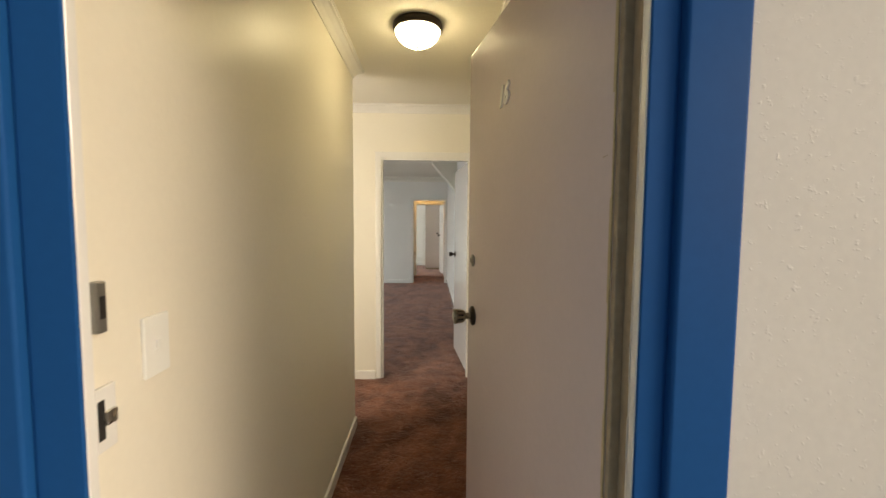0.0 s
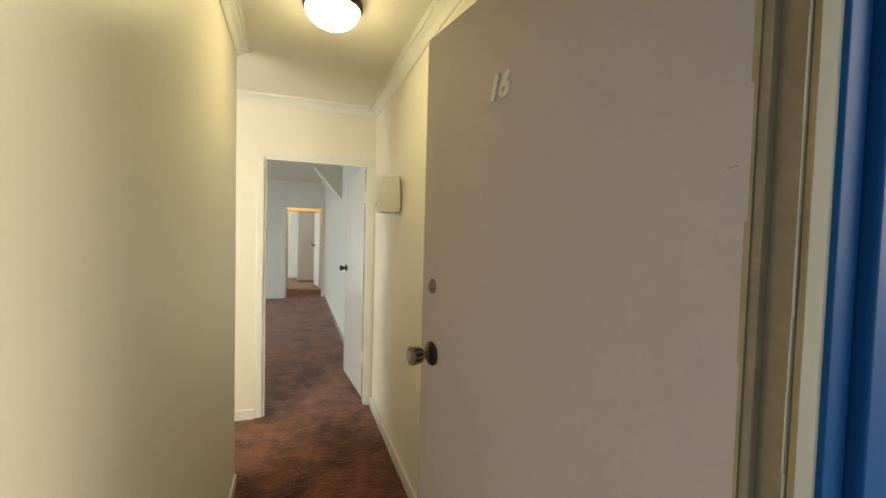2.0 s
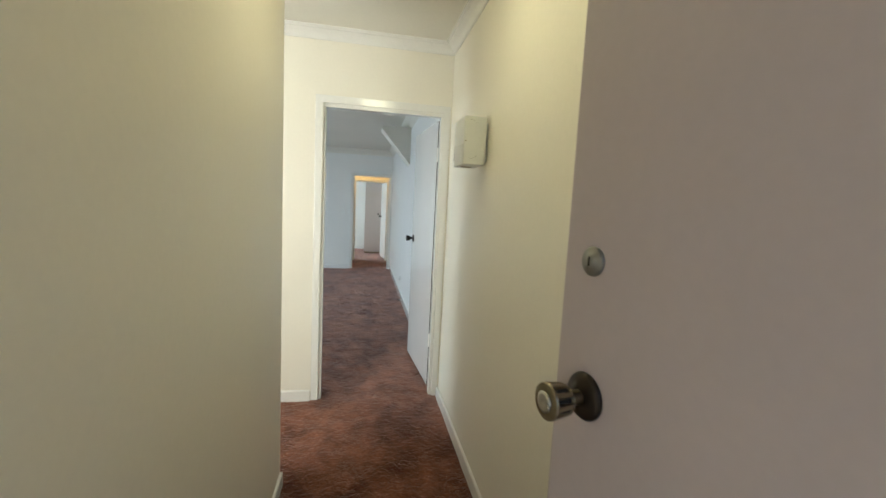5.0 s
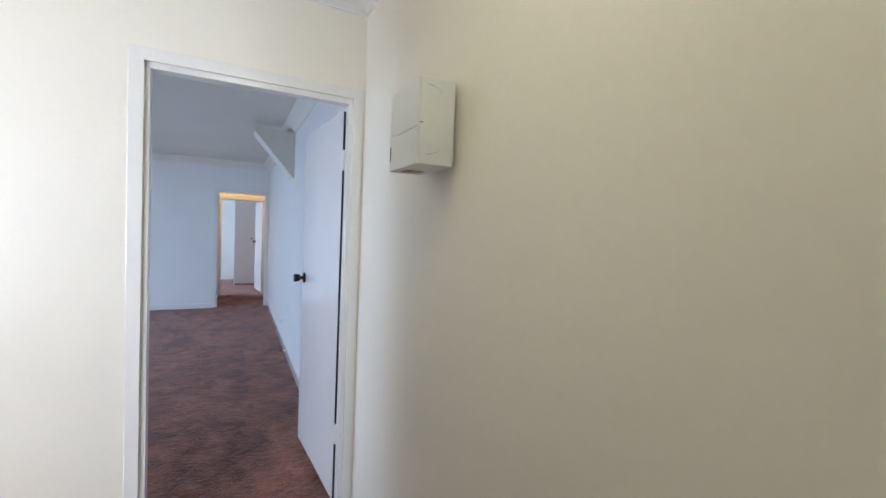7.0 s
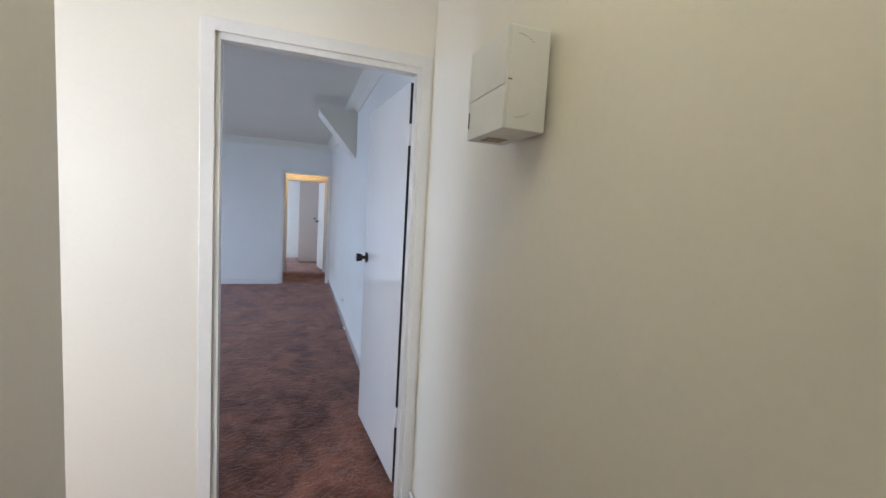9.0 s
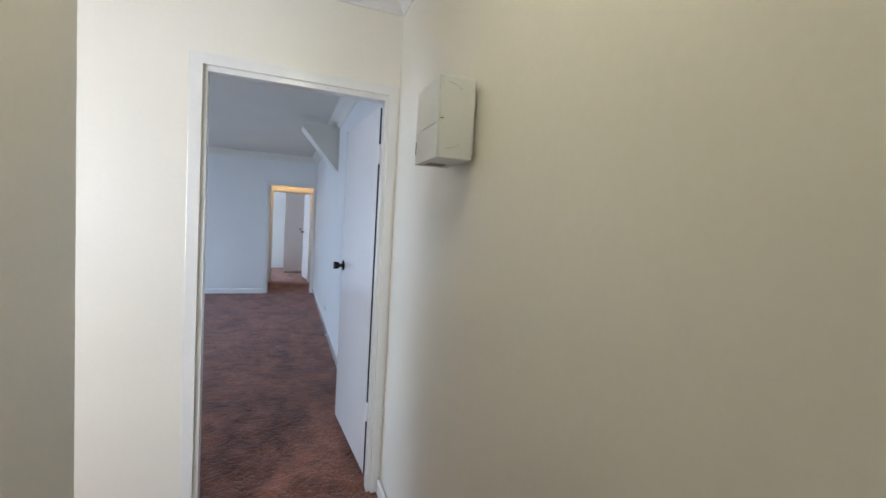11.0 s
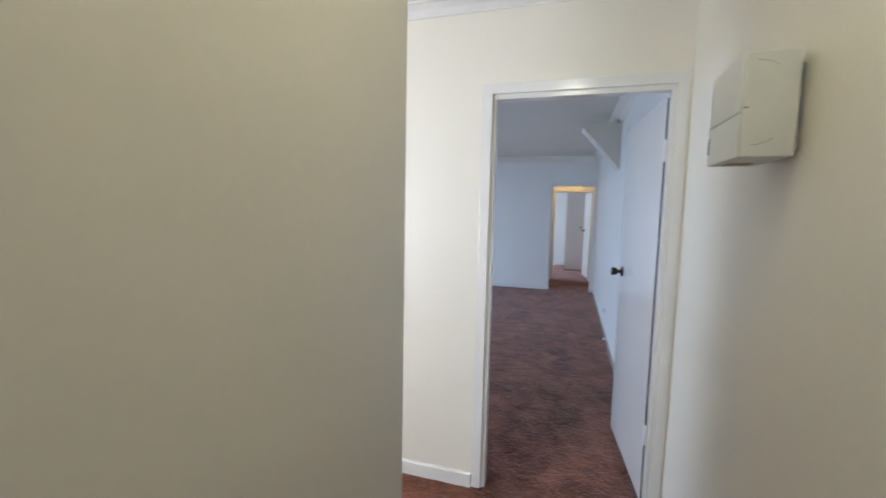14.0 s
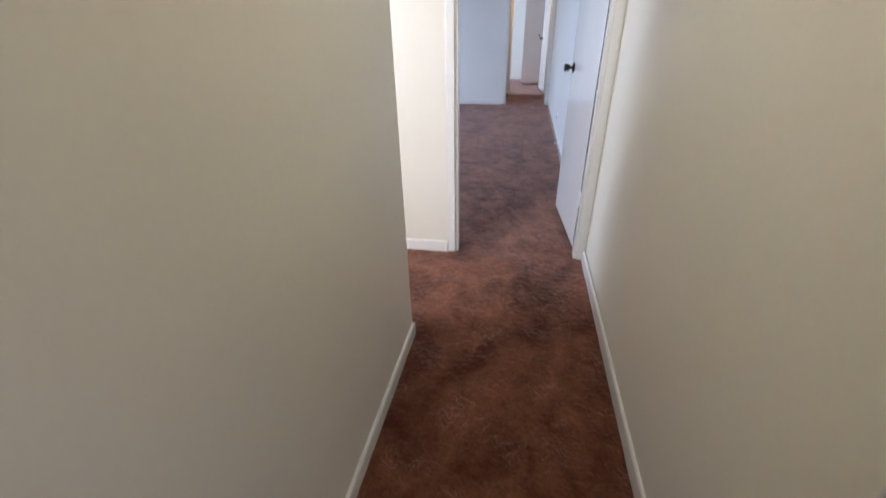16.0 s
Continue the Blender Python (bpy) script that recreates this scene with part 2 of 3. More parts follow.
def lathe(profile, seg=40, flutes=0, depth=0.0, zone=(0, 0)):
    """Turned about z; profile of (radius, z)."""
    bm = bmesh.new()
    rings = []
    for r, z in profile:
        ring = []
        for k in range(seg):
            a = 2 * math.pi * k / seg
            rr = r
            if flutes and zone[0] <= z <= zone[1]:
                rr = r - depth * max(0.0, math.cos(flutes * a)) ** 0.6
            ring.append(bm.verts.new((rr * math.cos(a), rr * math.sin(a), z)))
        rings.append(ring)
    for a, b in zip(rings, rings[1:]):
        for k in range(seg):
            bm.faces.new((a[k], a[(k + 1) % seg], b[(k + 1) % seg], b[k]))
    if profile[0][0] > 1e-4:
        bm.faces.new(rings[0][::-1])
    if profile[-1][0] > 1e-4:
        bm.faces.new(rings[-1])
    bmesh.ops.remove_doubles(bm, verts=bm.verts[:], dist=1e-5)
    return bm


def turned(bm, m):
    bmesh.ops.transform(bm, matrix=m, verts=bm.verts[:])
    return bm


def wall_with_opening(name, x0, x1, ya, yb, ox0, ox1, oz, mat, top=ZC):
    """A wall across x with a doorway through it."""
    bm = bmesh.new()
    outline = [(x0, 0), (ox0, 0), (ox0, oz), (ox1, oz), (ox1, 0), (x1, 0), (x1, top), (x0, top)]
    a = [bm.verts.new((x, ya, z)) for x, z in outline]
    b = [bm.verts.new((x, yb, z)) for x, z in outline]
    bm.faces.new(a)
    bm.faces.new(b[::-1])
    n = len(outline)
    for i in range(n):
        bm.faces.new((a[i], b[i], b[(i + 1) % n], a[(i + 1) % n]))
    return structure(finish(name, bm, mat))


# ---------------------------------------------------------------- floor and ground
def carpet():
    xs = np.concatenate([np.arange(X_FAR - 0.1, -1.4, 0.14), np.arange(-1.4, 0.44, 0.022)])
    ys = np.concatenate([np.arange(0.385, 7.0, 0.026), np.arange(7.0, Y_BACK + 0.1, 0.08)])
    verts, faces = [], []
    for y in ys:
        for x in xs:
            z = 0.006 * noise.noise(Vector((x * 8, y * 9, 0))) + 0.004 * noise.noise(Vector((x * 26, y * 22, 3)))
            verts.append((float(x), float(y), z - 0.004))
    nx = len(xs)
    for j in range(len(ys) - 1):
        for i in range(nx - 1):
            a = j * nx + i
            faces.append((a, a + 1, a + nx + 1, a + nx))
    me = bpy.data.meshes.new("floor")
    me.from_pydata(verts, [], faces)
    me.materials.append(CARPET)
    for p in me.polygons:
        p.use_smooth = True
    return structure(new("floor", me), "rust-brown shag carpet with trodden patches")


carpet()
structure(finish("floor_slab", box(X_FAR - 0.12, XR + 0.14, Y_OUT, Y_BACK + 0.12, -0.14, -0.012), CONCRETE))
structure(finish("threshold", box(-0.594, 0.161, Y_OUT - 0.01, Y_IN, -0.012, 0.006, 0.003), BROWN))
structure(finish("landing", box(X_FAR - 0.12, 2.6, -1.6, Y_OUT - 0.012, -0.14, -0.01), CONCRETE))
structure(finish("ground", box(-400, 400, -400, 400, -0.3, -0.16), CONCRETE))

# ---------------------------------------------------------------- walls and ceilings
structure(finish("ceiling", box(X_FAR - 0.12, XR + 0.14, Y_OUT + 0.002, Y_BACK + 0.12, ZC, ZC + 0.15), CEIL))
# unseen slab added over the landing to hold high skylight off the entry
structure(finish("landing_sky_blocker", box(X_FAR - 0.12, 2.6, -0.6, Y_OUT - 0.002, ZC + 0.3, ZC + 0.42), CONCRETE))
wall_with_opening("wall_entry_inner", X_FAR - 0.12, XR + 0.14, Y_OUT + 0.035, Y_IN, -0.652, 0.215, 2.085, CREAM)
wall_with_opening("wall_entry_outer", X_FAR - 0.12, 2.6, Y_OUT, Y_OUT + 0.035, -0.652, 0.215, 2.085, RENDER, ZC + 0.4)
structure(finish("wall_corridor_left", box(XL - 0.11, XL, Y_IN, Y_END, 0, ZC), CREAM))
structure(finish("wall_corridor_right", box(XR - 0.005, XR + 0.14, Y_IN, 2.615, 0, ZC), CREAM))
structure(finish("wall_corridor_right_far", box(XR + 0.004, XR + 0.14, 2.615, Y1A, 0, ZC), CREAM))
wall_with_opening("wall_living_near", X_FAR - 0.12, XR + 0.14, Y1A, Y1B - 0.003, -0.60, 0.279, 2.10, CREAM)
wall_with_opening("wall_living_near_inner", X_FAR, XLR, Y1B - 0.003, Y1B, -0.60, 0.279, 2.10, WHITEWALL)
structure(finish("wall_living_right", box(XLR, XR + 0.14, Y1B - 0.003, Y2A, 0, ZC), WHITEWALL))
wall_with_opening("wall_living_far", X_FAR, XR + 0.14, Y2A, Y2B, -0.535, 0.283, 2.035, WHITEWALL)
structure(finish("wall_hall_right", box(XLR + 0.03, XR + 0.14, Y2B, Y3A, 0, ZC), CREAM))
structure(finish("wall_hall_left", box(-2.0, -1.9, Y2B, Y3A, 0, ZC), CREAM))
wall_with_opening("wall_bedroom_near", X_FAR, XR + 0.14, Y3A, Y3B, -0.53, 0.31, 1.99, CREAM)
structure(finish("wall_bedroom_right", box(XLR + 0.05, XR + 0.14, Y3B, Y_BACK, 0, ZC), WHITEWALL))
structure(finish("wall_bedroom_back", box(X_FAR, XR + 0.14, Y_BACK, Y_BACK + 0.11, 0, ZC), WHITEWALL))


def window_wall(name, y0, y1, wy0, wy1, wz0, wz1, number, x1=X_FAR):
    """Outer wall with a window: wall, frame, sill and panes."""
    bm = bmesh.new()
    x0 = x1 - 0.12
    for a, b, c, d in ((y0, wy0, 0, ZC), (wy1, y1, 0, ZC), (wy0, wy1, 0, wz0), (wy0, wy1, wz1, ZC)):
        add_box(bm, x0, x1, a, b, c, d)
    structure(finish(name, bm, WHITEWALL))
    w = structure(thing("window_%d" % number, pose(x1 - 0.07, (wy0 + wy1) / 2, wz0), "white timber window with clear panes", "window"))
    hw, h = (wy1 - wy0) / 2, wz1 - wz0
    fr = bmesh.new()
    for a, b, c, d in ((-hw, -hw + 0.05, 0, h), (hw - 0.05, hw, 0, h), (-hw, hw, 0, 0.05), (-hw, hw, h - 0.05, h), (-0.025, 0.025, 0, h)):
        add_box(fr, -0.03, 0.02, a, b, c, d, 0.004, 1)
    part("window_frame", fr, GLOSS, w)
    part("window_sill", box(0.02, 0.12, -hw, hw, -0.03, 0.0, 0.006), GLOSS, w)
    for a, b in ((-hw + 0.05, -0.025), (0.025, hw - 0.05)):
        pane = part("pane", box(-0.012, -0.006, a, b, 0.05, h - 0.05), GLASS, w)
        pane.visible_shadow = False


window_wall("wall_living_left", Y1B - 0.003, Y2A, 5.2, 8.0, 0.75, 2.2, 1)
window_wall("wall_bedroom_left", Y3B, Y_BACK, 11.6, 13.2, 0.8, 2.1, 2)
window_wall("wall_side_room", Y_IN, Y1A, 0.50, 2.30, 0.9, 2.2, 3, X_WALK)

# ---------------------------------------------------------------- skirtings and cornices
SKIRT = [(0, -0.01), (0.012, -0.01), (0.012, 0.068), (0.008, 0.076), (0, 0.078)]


def cornice_profile(drop, out):
    return [(0, ZC - drop), (0.007, ZC - drop), (0.009, ZC - drop + 0.008), (out * 0.38, ZC - drop * 0.55), (out * 0.72, ZC - drop * 0.28),
            (out - 0.008, ZC - 0.016), (out - 0.006, ZC - 0.008), (out, ZC - 0.007), (out, ZC + 0.002), (0, ZC + 0.002)]


CORN = cornice_profile(0.068, 0.070)
CORN_BIG = cornice_profile(0.11, 0.10)
structure(finish("skirting_left", sweep([(u, z * 0.9) for u, z in SKIRT], [(XL, Y_IN + 0.004), (XL, Y_END), (XL - 0.11, Y_END), (XL - 0.11, Y_IN)], -1), TRIM))
structure(finish("skirting_passage", sweep(SKIRT, [(-0.624, Y1A), (X_WALK, Y1A)], 1), TRIM))
structure(finish("skirting_right", sweep(SKIRT, [(XR - 0.004, Y_IN), (XR - 0.004, Y1A - 0.012)], 1), TRIM))
structure(finish("skirting_living_right", sweep(SKIRT, [(XLR, Y1B), (XLR, Y2A)], 1), GLOSS))
structure(finish("skirting_living_far", sweep(SKIRT, [(X_FAR, Y2A), (-0.575, Y2A)], -1), GLOSS))
structure(finish("skirting_bedroom", sweep(SKIRT, [(X_FAR, Y_BACK), (-0.30, Y_BACK)], -1), GLOSS))
structure(finish("cornice_left", sweep(CORN, [(XL, Y_IN), (XL, Y_END), (XL - 0.11, Y_END), (XL - 0.11, Y_IN)], -1), TRIM))
structure(finish("cornice_right", sweep(CORN, [(XR - 0.005, Y_IN), (XR - 0.005, 2.615)], 1), TRIM))
structure(finish("cornice_right_far", sweep(CORN, [(XR + 0.004, 2.615), (XR + 0.004, Y1A), (X_WALK, Y1A)], 1), TRIM))
structure(finish("cornice_living_far", sweep(CORN_BIG, [(XLR, Y1B), (XLR, Y2A), (X_FAR, Y2A)], 1), CEIL))

# triangular boxed brace on the living room wall, under the cornice
structure(finish("wall_brace", turned(prism([(0.0, 1.95), (0.0, 2.435), (-0.375, 2.435), (-0.385, 2.40)], 6.18, 6.46),
                                    Matrix(((0, 1, 0, XLR), (1, 0, 0, 0), (0, 0, 1, 0), (0, 0, 0, 1)))), CEIL))


# ---------------------------------------------------------------- door frames
def steel_frame(name, x0, x1, top, ya, yb, mat, face_l, face_r, face_t, lip=0.02, label=""):
    """Pressed metal door frame in a wall from ya to yb: faces on the near side, a rebate lip, lining and back face."""
    f = structure(thing(name, pose((x0 + x1) / 2, ya, 0), label, "door frame"))
    c = (x0 + x1) / 2
    a, b = x0 - c, x1 - c
    d = yb - ya
    p = 0.006

    def post(nm, s, edge):
        bm = bmesh.new()
        lo, hi = sorted((edge - s * 0.01, edge + s * lip))
        add_box(bm, lo, hi, 0.010, d * 0.62, 0, top - lip * 1.3 - 0.0005, 0.002, 2)
        lo, hi = sorted((edge - s * 0.01, edge + s * 0.004))
        add_box(bm, lo, hi, d * 0.62 + 0.0005, d + p, 0, top - 0.0045, 0.002, 2)
        lo, hi = sorted((edge - s * 0.045, edge))
        add_box(bm, lo, hi, d + 0.001, d + p + 0.002, 0, top + 0.03, 0.002, 2)
        part(nm, bm, mat, f)

    post("jamb", 1, a)
    post("jamb", -1, b)
    bm = bmesh.new()
    add_box(bm, a - 0.008, b + 0.008, 0.0125, d * 0.62, top - lip * 1.3, top + 0.01, 0.003, 2)
    add_box(bm, a - 0.008, b + 0.008, d * 0.62 + 0.0005, d + p - 0.001, top - 0.004, top + 0.01, 0.002, 2)
    part("head", bm, mat, f)
    bm = bmesh.new()
    outline = [(a - face_l, 0), (a, 0), (a, top), (b, top), (b, 0), (b + face_r, 0), (b + face_r, top + face_t), (a - face_l, top + face_t)]
    front = [bm.verts.new((x, -p, z)) for x, z in outline]
    back = [bm.verts.new((x, 0.012, z)) for x, z in outline]
    bm.faces.new(front)
    bm.faces.new(back[::-1])
    for i in range(8):
        bm.faces.new((front[i], back[i], back[(i + 1) % 8], front[(i + 1) % 8]))
    bmesh.ops.bevel(bm, geom=bm.edges[:], offset=0.003, segments=2, affect="EDGES", profile=0.6)
    part("face", bm, mat, f)
    return f


steel_frame("door_frame_living", -0.570, 0.251, 2.07, Y1A, Y1B, TRIM, 0.048, 0.044, 0.046,
            label="cream gloss pressed-metal frame of the living room doorway")
steel_frame("door_frame_hall", -0.509, 0.262, 2.005, Y2A, Y2B, TRIM, 0.05, 0.03, 0.035,
            label="cream gloss frame of the hall doorway")
steel_frame("door_frame_bedroom", -0.495, 0.29, 1.955, Y3A, Y3B, TRIM, 0.05, 0.03, 0.045,
            label="cream gloss frame of the bedroom doorway")


def entry_frame():
    f = structure(thing("door_frame_entry", pose(0, 0.300, 0), "blue-painted outer door frame with white inner rebate", "door frame"))
    L, R, top = -0.600, 0.176, 2.07
    for s, e, face, edge, deep in ((-1, L, 0.064, 0.146, 0.0535), (1, R, 0.037, 0.131, 0.0385)):
        lo, hi = sorted((e, e + s * face))
        part("jamb", box(lo, hi, 0.008, 0.0145, -0.01, top + 0.052, 0.002, 2), BLUE, f, "blue gloss jamb face")
        lo, hi = sorted((e + s * (face + 0.004), e + s * edge))
        part("architrave", box(lo, hi, -0.006, 0.0145, -0.01, top + 0.146, 0.006, 4), BLUE, f, "blue rounded architrave")
        lo, hi = sorted((e + s * (face - 0.002), e + s * (face + 0.006)))
        part("joint", box(lo, hi, 0.011, 0.0142, -0.01, top + 0.05), BLUE, f)
        lo, hi = sorted((e, e + s * (deep - 0.001)))
        part("stop", box(lo, hi, 0.0150, 0.034, 0, top, 0.002, 1), GLOSS, f, "white door stop")
        lo, hi = sorted((e + s * (0.049 if s < 0 else 0.010), e + s * deep))
        part("rebate", box(lo, hi, 0.0345, 0.090 if s < 0 else 0.0455, 0, top + 0.012, 0.001, 1), GLOSS if s < 0 else OLIVE, f)
    part("hinge_rebate", box(R + 0.009, R + 0.0385, 0.046, 0.0895, 0, top + 0.012, 0.001, 1), BROWN, f, "worn brown hinge rebate")
    bm = box(L, R, 0.008, 0.0145, top, top + 0.052, 0.002, 2)
    part("head", bm, BLUE, f)
    part("head_architrave", box(L - 0.067, R + 0.040, -0.006, 0.0145, top + 0.056, top + 0.146, 0.006, 4), BLUE, f)
    part("head_stop", box(L, R, 0.0150, 0.034, top - 0.002, top + 0.014), GLOSS, f)
    # ragged line of old white filler on the hinge side
    rnd = random.Random(4)
    bm = bmesh.new()
    z = 0.02
    while z < 2.05:
        h = rnd.uniform(0.05, 0.14)
        w = rnd.uniform(0.0006, 0.0013)
        y = 0.0478 + rnd.uniform(-0.0006, 0.0006)
        add_box(bm, R + 0.0060 + rnd.uniform(0, 0.002), R + 0.0095, y - w, y + w, z, min(2.06, z + h - 0.0005))
        z += h
    for zz in (1.90, 1.945, 1.99, 2.02, 0.3):
        add_box(bm, R + 0.0070, R + 0.0094, 0.0492, 0.051 + rnd.uniform(0, 0.003), zz, zz + rnd.uniform(0.02, 0.04))
    part("filler", bm, PLASTIC, f, "flaking white filler line")
    # lock keepers on the latch side
    k = part("deadlock_keeper", box(-0.652, -0.638, 0.091, 0.111, 1.305, 1.387, 0.003), STEEL, f, "grey steel rim lock keeper")
    part("slot", box(-0.6385, -0.6372, 0.096, 0.107, 1.328, 1.364), BLACK, k)
    k = part("strike_plate", box(-0.6535, -0.6465, 0.091, 0.131, 1.11, 1.215, 0.001), GLOSS, f, "painted strike plate")
    part("latch_hole", box(-0.6470, -0.6455, 0.0925, 0.106, 1.130, 1.195), BLACK, k)
    part("lip", box(-0.6470, -0.6400, 0.104, 0.126, 1.152, 1.175, 0.002), CHROME, k)
    return f


entry_frame()


# ---------------------------------------------------------------- doors
def knob(parent, x, z, s, mat, rose_mat):
    """A fluted knob with its rose; s is the side of the leaf (-1: towards -y)."""
    m = Matrix.Translation((x, 0, z)) @ pose(0, 0, 0, 90 if s < 0 else -90)
    prof = [(0.0, 0.0), (0.034, 0.0), (0.034, 0.003), (0.030, 0.008), (0.015, 0.011), (0.012, 0.012)]
    part("rose", turned(lathe(prof), m), rose_mat, parent, "dark round rose", True)
    k = part("knob", turned(lathe([(0.011, 0.009), (0.011, 0.026), (0.016, 0.030), (0.020, 0.033), (0.0225, 0.037), (0.024, 0.048), (0.0255, 0.060), (0.026, 0.064),
                                    (0.025, 0.067), (0.021, 0.068), (0.0, 0.068)], 90, 9, 0.0075, (0.034, 0.0605)), m), mat, parent, "fluted metal knob")
    for i in range(9):
        slot = box(0.0155, 0.0206, -0.0042, 0.0042, 0.0385, 0.0575, 0.0015, 1)
        part("slot", turned(slot, m @ pose(0, 0, 0, 0, 0, 40 * i)), BLACK, k, "dark slot between the flutes")
    part("knob_face", turned(lathe([(0.0, 0.0676), (0.014, 0.0676), (0.015, 0.070), (0.011, 0.0715), (0.004, 0.071), (0.0, 0.070)]), m), CHROME, k, "round button in the knob", True)


def text_mesh(body, size, depth, font_shear=0.25):
    cu = bpy.data.curves.new("numeral", "FONT")
    cu.body, cu.size, cu.extrude, cu.shear = body, size, depth, font_shear
    cu.offset = 0.0020
    cu.bevel_depth = 0.0008
    ob = bpy.data.objects.new("numeral", cu)
    me = bpy.data.meshes.new_from_object(ob)
    bpy.data.objects.remove(ob)
    return me


def entry_door():
    hx, hy, fx, fy = 0.166, 0.376, 0.018, 1.210
    ang = math.degrees(math.atan2(fy - hy, fx - hx))
    w = math.hypot(fx - hx, fy - hy)
    # leaf axes: x from hinge to lock edge; the outer face looks to +y
    d = thing("door_entry", pose(hx, hy, 0, 0, 0, ang), "open taupe flush entry door with white numerals and fluted knob", "door")
    structure(d)
    part("leaf", box(0.010, w, -0.036, 0.0, 0.012, 2.058, 0.0025), TAUPE, d, "taupe semi-gloss flush leaf")
    part("hinge_edge", box(-0.002, 0.0095, -0.034, -0.002, 0.012, 2.056, 0.003), BROWN, d, "scuffed unpainted hinge stile")
    for z in (0.25, 1.1, 1.82):
        part("hinge", turned(lathe([(0.0, 0.0), (0.006, 0.0), (0.006, 0.09), (0.0, 0.09)], 16), Matrix.Translation((-0.004, -0.040, z))), STEEL, d, "", True)
    # lock
    knob(d, w - 0.066, 1.160, 1, BRASS, DARK)
    c = part("lock_cylinder", turned(lathe([(0.0, 0.0), (0.021, 0.0), (0.021, 0.003), (0.018, 0.006), (0.011, 0.0065), (0.0105, 0.009), (0.0, 0.009)]),
                                     Matrix.Translation((w - 0.060, 0, 1.352)) @ pose(0, 0, 0, -90)), STEEL, d, "round steel cylinder lock", True)
    part("keyway", box(w - 0.0615, w - 0.0585, 0.0088, 0.0096, 1.346, 1.359), BLACK, c)
    # numerals
    one = text_mesh("1", 0.074, 0.0015)
    six = text_mesh("6", 0.074, 0.0015)
    for me, x in ((one, 0.541), (six, 0.505)):
        me.materials.append(GLOSS)
        n = new("numeral", me)
        n.parent = d
        n.matrix_basis = Matrix.Translation((x, 0.0026, 1.801)) @ pose(0, 0, 0, 90, 0, 180)
        tagged(n, "white painted house numeral")
    # scuffs
    part("scuff", turned(box(-0.006, 0.006, 0, 0.0006, -0.0005, 0.0006), Matrix.Translation((0.032, 0.0, 1.592)) @ pose(0, 0, 0, 0, 9)), BROWN, d, "dark scuff mark")
    rnd = random.Random(8)
    bm = bmesh.new()
    z = 0.012
    while z < 2.05:
        h = rnd.uniform(0.08, 0.3)
        add_box(bm, 0.0095, 0.0125 + rnd.uniform(0, 0.004), -0.002, 0.0005, z, min(2.056, z + h))
        z += h
    part("worn_edge", bm, OLIVE, d, "beige worn edge")
    return d


entry_door()


def plain_door(name, hx, hy, fx, fy, h, knob_z, side, label):
    """A white flush door; its room side looks to the leaf's +y."""
    ang = math.degrees(math.atan2(fy - hy, fx - hx))
    w = math.hypot(fx - hx, fy - hy)
    d = structure(thing(name, pose(hx, hy, 0, 0, 0, ang), label, "door"))
    part("leaf", box(0.025, w, -0.036, 0.0, 0.016, h, 0.002), GLOSS, d)
    # dark strip on the leaf's edge paints the shade of the hinge gap
    part("hinge_edge", box(0.0225, 0.0248, -0.034, -0.002, 0.018, h - 0.002), DARK, d, "dark strip painting the shade of the hinge gap")
    knob(d, w - 0.062, knob_z, side, DARK, DARK)
    for z in (0.38, h - 0.25):
        k = part("hinge", turned(lathe([(0.0, 0.0), (0.004, 0.0), (0.007, 0.003), (0.007, 0.101), (0.004, 0.104), (0.0, 0.104)], 16), Matrix.Translation((0.004, -0.002, z - 0.052))), TRIM, d, "painted hinge knuckle", True)
        part("hinge_plate", box(0.004, 0.034, -0.003, 0.0015, z - 0.05, z + 0.05, 0.001, 1), TRIM, k)
    return d


plain_door("door_living", 0.240, 3.676, 0.168, 4.46, 2.045, 1.115, 1, "open white gloss flush door with dark metal knob")
plain_door("door_bedroom", 0.285, 11.06, 0.178, 11.77, 1.945, 1.08, 1, "open white flush bedroom door")


# ---------------------------------------------------------------- fixtures
def ceiling_lamp(x, y, label):
    d = thing("ceiling_light", pose(x, y, ZC), label, "ceiling light", "round ceiling lights")
    part("base", lathe([(0.0, 0.0), (0.128, 0.0), (0.132, -0.006), (0.132, -0.026), (0.127, -0.036), (0.118, -0.038), (0.0, -0.038)][::-1], 56), DARK, d, "dark bronze rim", True)
    part("shade", lathe([(0.0, -0.118), (0.025, -0.117), (0.055, -0.110), (0.085, -0.094), (0.107, -0.071), (0.117, -0.050), (0.119, -0.0385), (0.0, -0.0385)], 56), GLOW, d, "lit opal glass dome", True)
    part("finial", lathe([(0.0, -0.129), (0.006, -0.127), (0.007, -0.122), (0.010, -0.1175), (0.0, -0.1172)], 20), BRASS, d, "small brass nut", True)
    return d


lamp = ceiling_lamp(-0.190, 2.000, "round opal glass ceiling light with dark bronze rim, lit")
hall_lamp = copy_thing(lamp, pose(-0.25, 10.42, ZC))
for o in hall_lamp.children:
    if o.name.startswith("shade"):
        o.data = o.data.copy()
        o.data.materials[0] = GLOW_AMBER


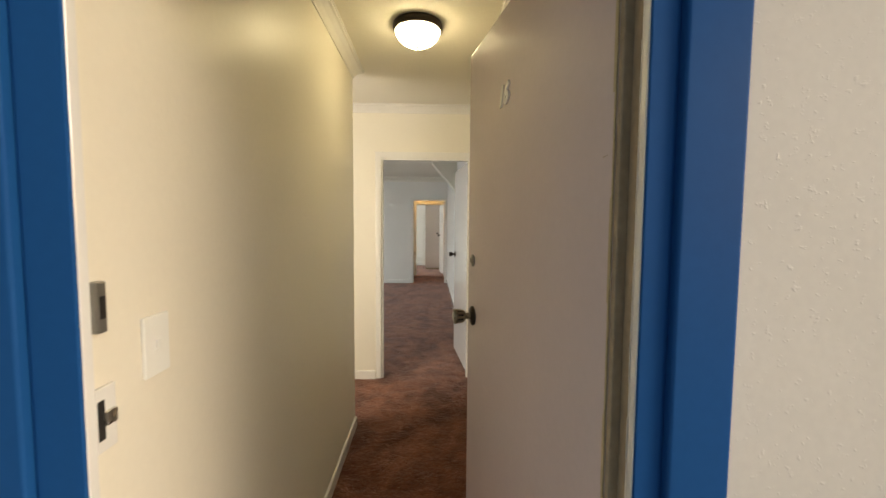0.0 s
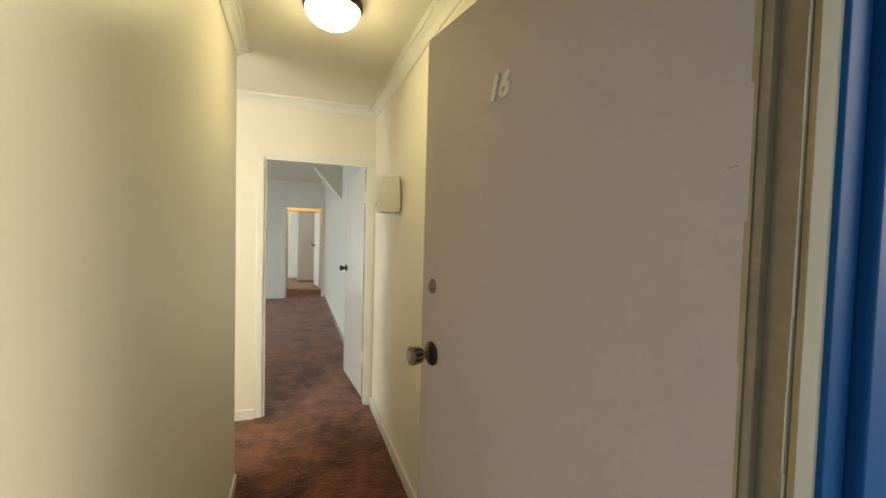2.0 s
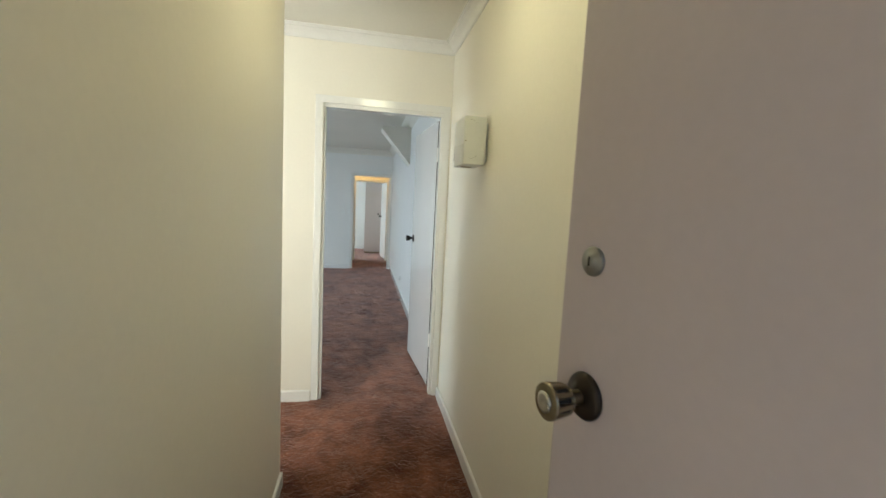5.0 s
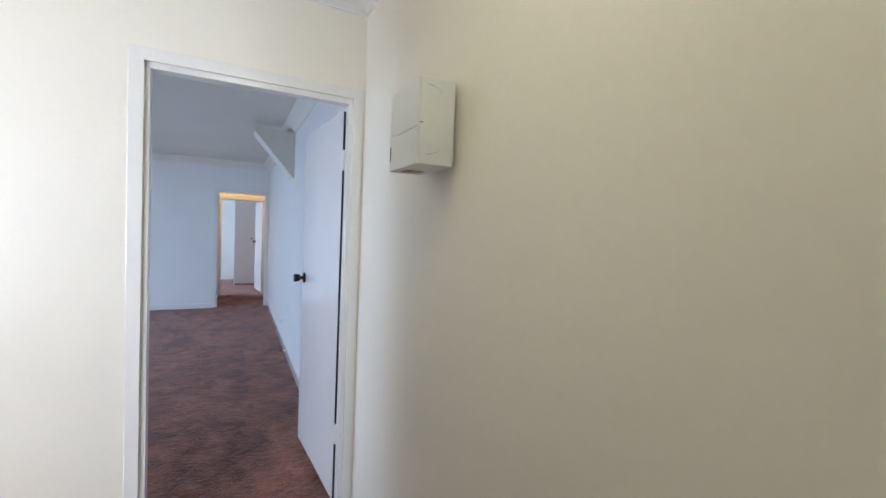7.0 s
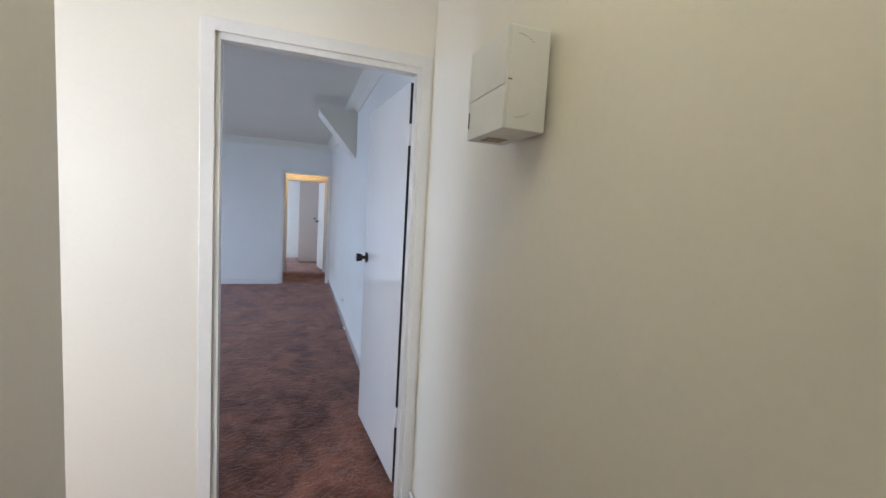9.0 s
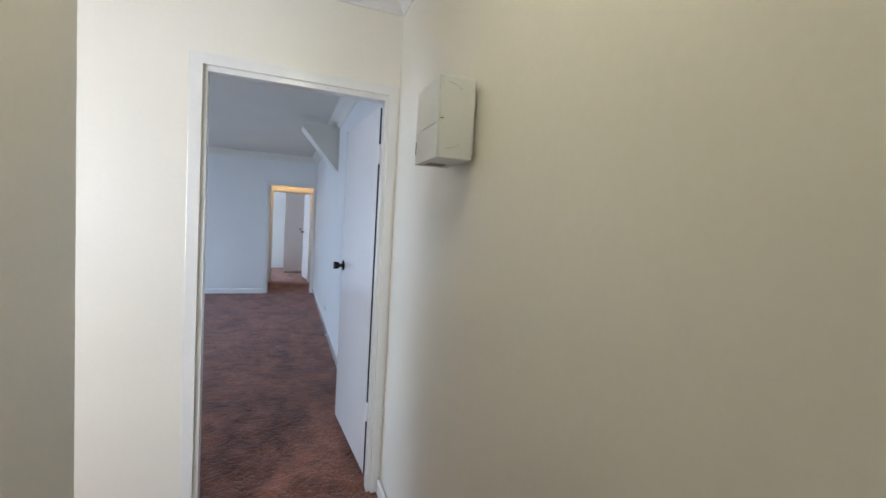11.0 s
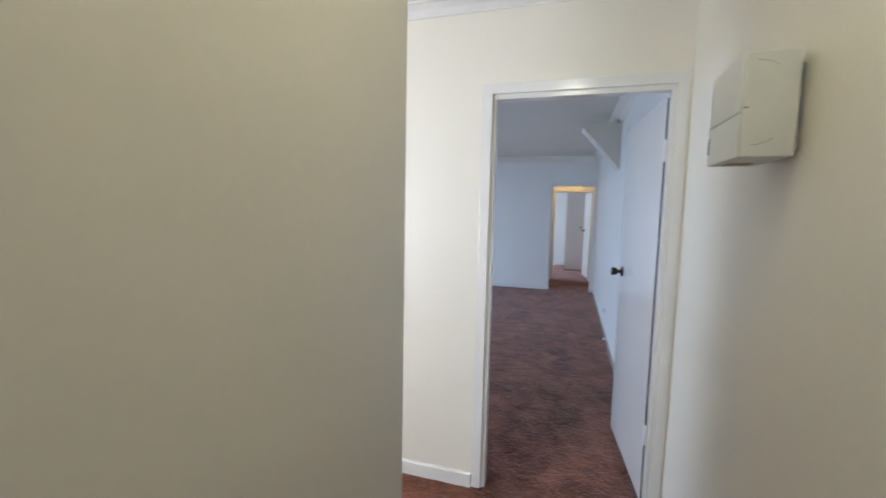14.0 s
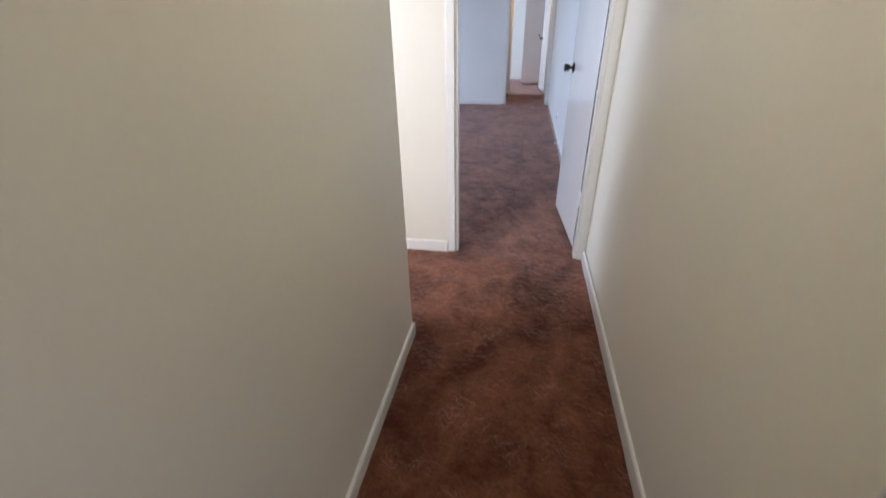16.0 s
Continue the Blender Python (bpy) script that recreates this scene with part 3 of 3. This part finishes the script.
def meter_box():
    d = thing("meter_box", pose(0.278, 2.57, 1.626), "pale grey plastic fuse box with hinged cover on cream wall", "fuse box")
    # local: -x out of the wall, y along the wall
    part("back_plate", box(-0.001, XR + 0.004 - 0.278, 0.03, 0.18, 0.02, 0.205), GREYPLASTIC, d)
    part("body", box(-0.103, 0.0, 0.0, 0.205, 0.0, 0.226, 0.004, 3), GREYPLASTIC, d)
    part("upper_cover", box(-0.1085, -0.1032, 0.0005, 0.205, 0.0985, 0.226, 0.002, 3), GREYPLASTIC, d, "hinged upper cover")
    part("lower_cover", box(-0.1085, -0.1032, 0.0005, 0.205, 0.0, 0.0965, 0.002, 3), GREYPLASTIC, d)
    latch = part("latch", box(-0.1005, -0.0930, -0.0025, 0.001, 0.110, 0.214, 0.001), GREYPLASTIC, d, "narrow raised latch strip")
    part("latch_notch", box(-0.1020, -0.0925, -0.0012, 0.001, 0.1065, 0.1095), BROWN, latch)
    part("vent", box(-0.1092, -0.1082, 0.194, 0.200, 0.03, 0.072), BLACK, d, "dark slot")
    part("knockout", box(-0.085, -0.03, 0.12, 0.17, -0.0012, 0.0004), BROWN, d, "brown cable knockout")
    # two bowed moulded lines on the near end
    for z, bow in ((0.030, 1), (0.205, -1)):
        line = bmesh.new()
        for i in range(6):
            u = i / 5 - 0.5
            x, zz = -0.062 + 0.034 * u, z + bow * 0.012 * u * (1 + u)
            add_box(line, x - 0.0037, x + 0.0037, -0.0003, 0.0006, zz - 0.0004, zz + 0.0004)
        part("moulded_line", line, STEEL, d, "thin moulded line")


meter_box()


def switch_plate(name, m, label):
    """Local: y out of the wall, x across."""
    d = thing(name, m, label, "light switch", "light switches")
    part("plate", box(-0.036, 0.036, 0.0, 0.008, -0.058, 0.058, 0.003, 3), PLASTIC, d)
    part("rocker", turned(box(-0.006, 0.006, 0.007, 0.013, -0.009, 0.009, 0.002), pose(0, 0, 0, 5)), PLASTIC, d)
    part("rocker_surround", box(-0.010, 0.010, 0.006, 0.0088, -0.014, 0.014, 0.001), PLASTIC, d)


switch_plate("light_switch", pose(XL, 0.540, 1.245, 0, 0, -90), "white plastic light switch on cream wall")
switch_plate("light_switch", pose(-0.715, Y2A, 1.216, 0, 0, 180), "white plastic light switch on the living room wall")


def socket(m):
    d = thing("power_socket", m, "white plastic double power socket above the skirting", "power socket")
    part("plate", box(-0.058, 0.058, 0.0, 0.009, -0.036, 0.036, 0.003, 3), PLASTIC, d)
    for x in (-0.03, 0.03):
        part("outlet", box(x - 0.012, x + 0.012, 0.0085, 0.0095, -0.014, 0.008), BLACK, d)
        part("rocker", box(x - 0.006, x + 0.006, 0.0085, 0.012, 0.016, 0.028, 0.001), PLASTIC, d)


socket(pose(XLR, 6.95, 0.27, 0, 0, 90))


def door_stop():
    d = thing("door_stop", pose(XLR - 0.012, 6.45, 0.05), "small dark door stop on white skirting", "door stop")
    m = pose(0, 0, 0, 0, -90)
    part("stem", turned(lathe([(0.0, 0.0), (0.014, 0.0), (0.014, 0.004), (0.007, 0.008), (0.007, 0.045), (0.0, 0.045)], 20), m), CHROME, d, "", True)
    part("tip", turned(lathe([(0.0, 0.044), (0.011, 0.044), (0.012, 0.056), (0.0, 0.058)], 20), m), BLACK, d, "black rubber tip", True)


door_stop()


def wardrobe():
    d = thing("wardrobe", pose(-0.24, 12.45, 0), "tall mauve laminate built-in wardrobe with round knob", "wardrobe")
    part("plinth", box(0.01, 0.56, 0.03, 0.6, 0.0, 0.04), BROWN, d)
    part("body", box(0.0, 0.56, 0.022, 0.6, 0.04, ZC - 0.002, 0.003), PINK, d)
    a = part("door", box(0.004, 0.40, 0.0, 0.020, 0.045, 2.40, 0.002), PINK, d)
    part("handle", turned(lathe([(0.0, 0.0), (0.018, 0.0), (0.010, 0.012), (0.022, 0.03), (0.016, 0.042), (0.0, 0.044)], 20), Matrix.Translation((0.365, 0, 1.12)) @ pose(0, 0, 0, 90)), DARK, a, "dark round knob", True)
    part("door", box(0.404, 0.556, 0.0, 0.020, 0.045, 2.40, 0.002), PINK, d)


wardrobe()
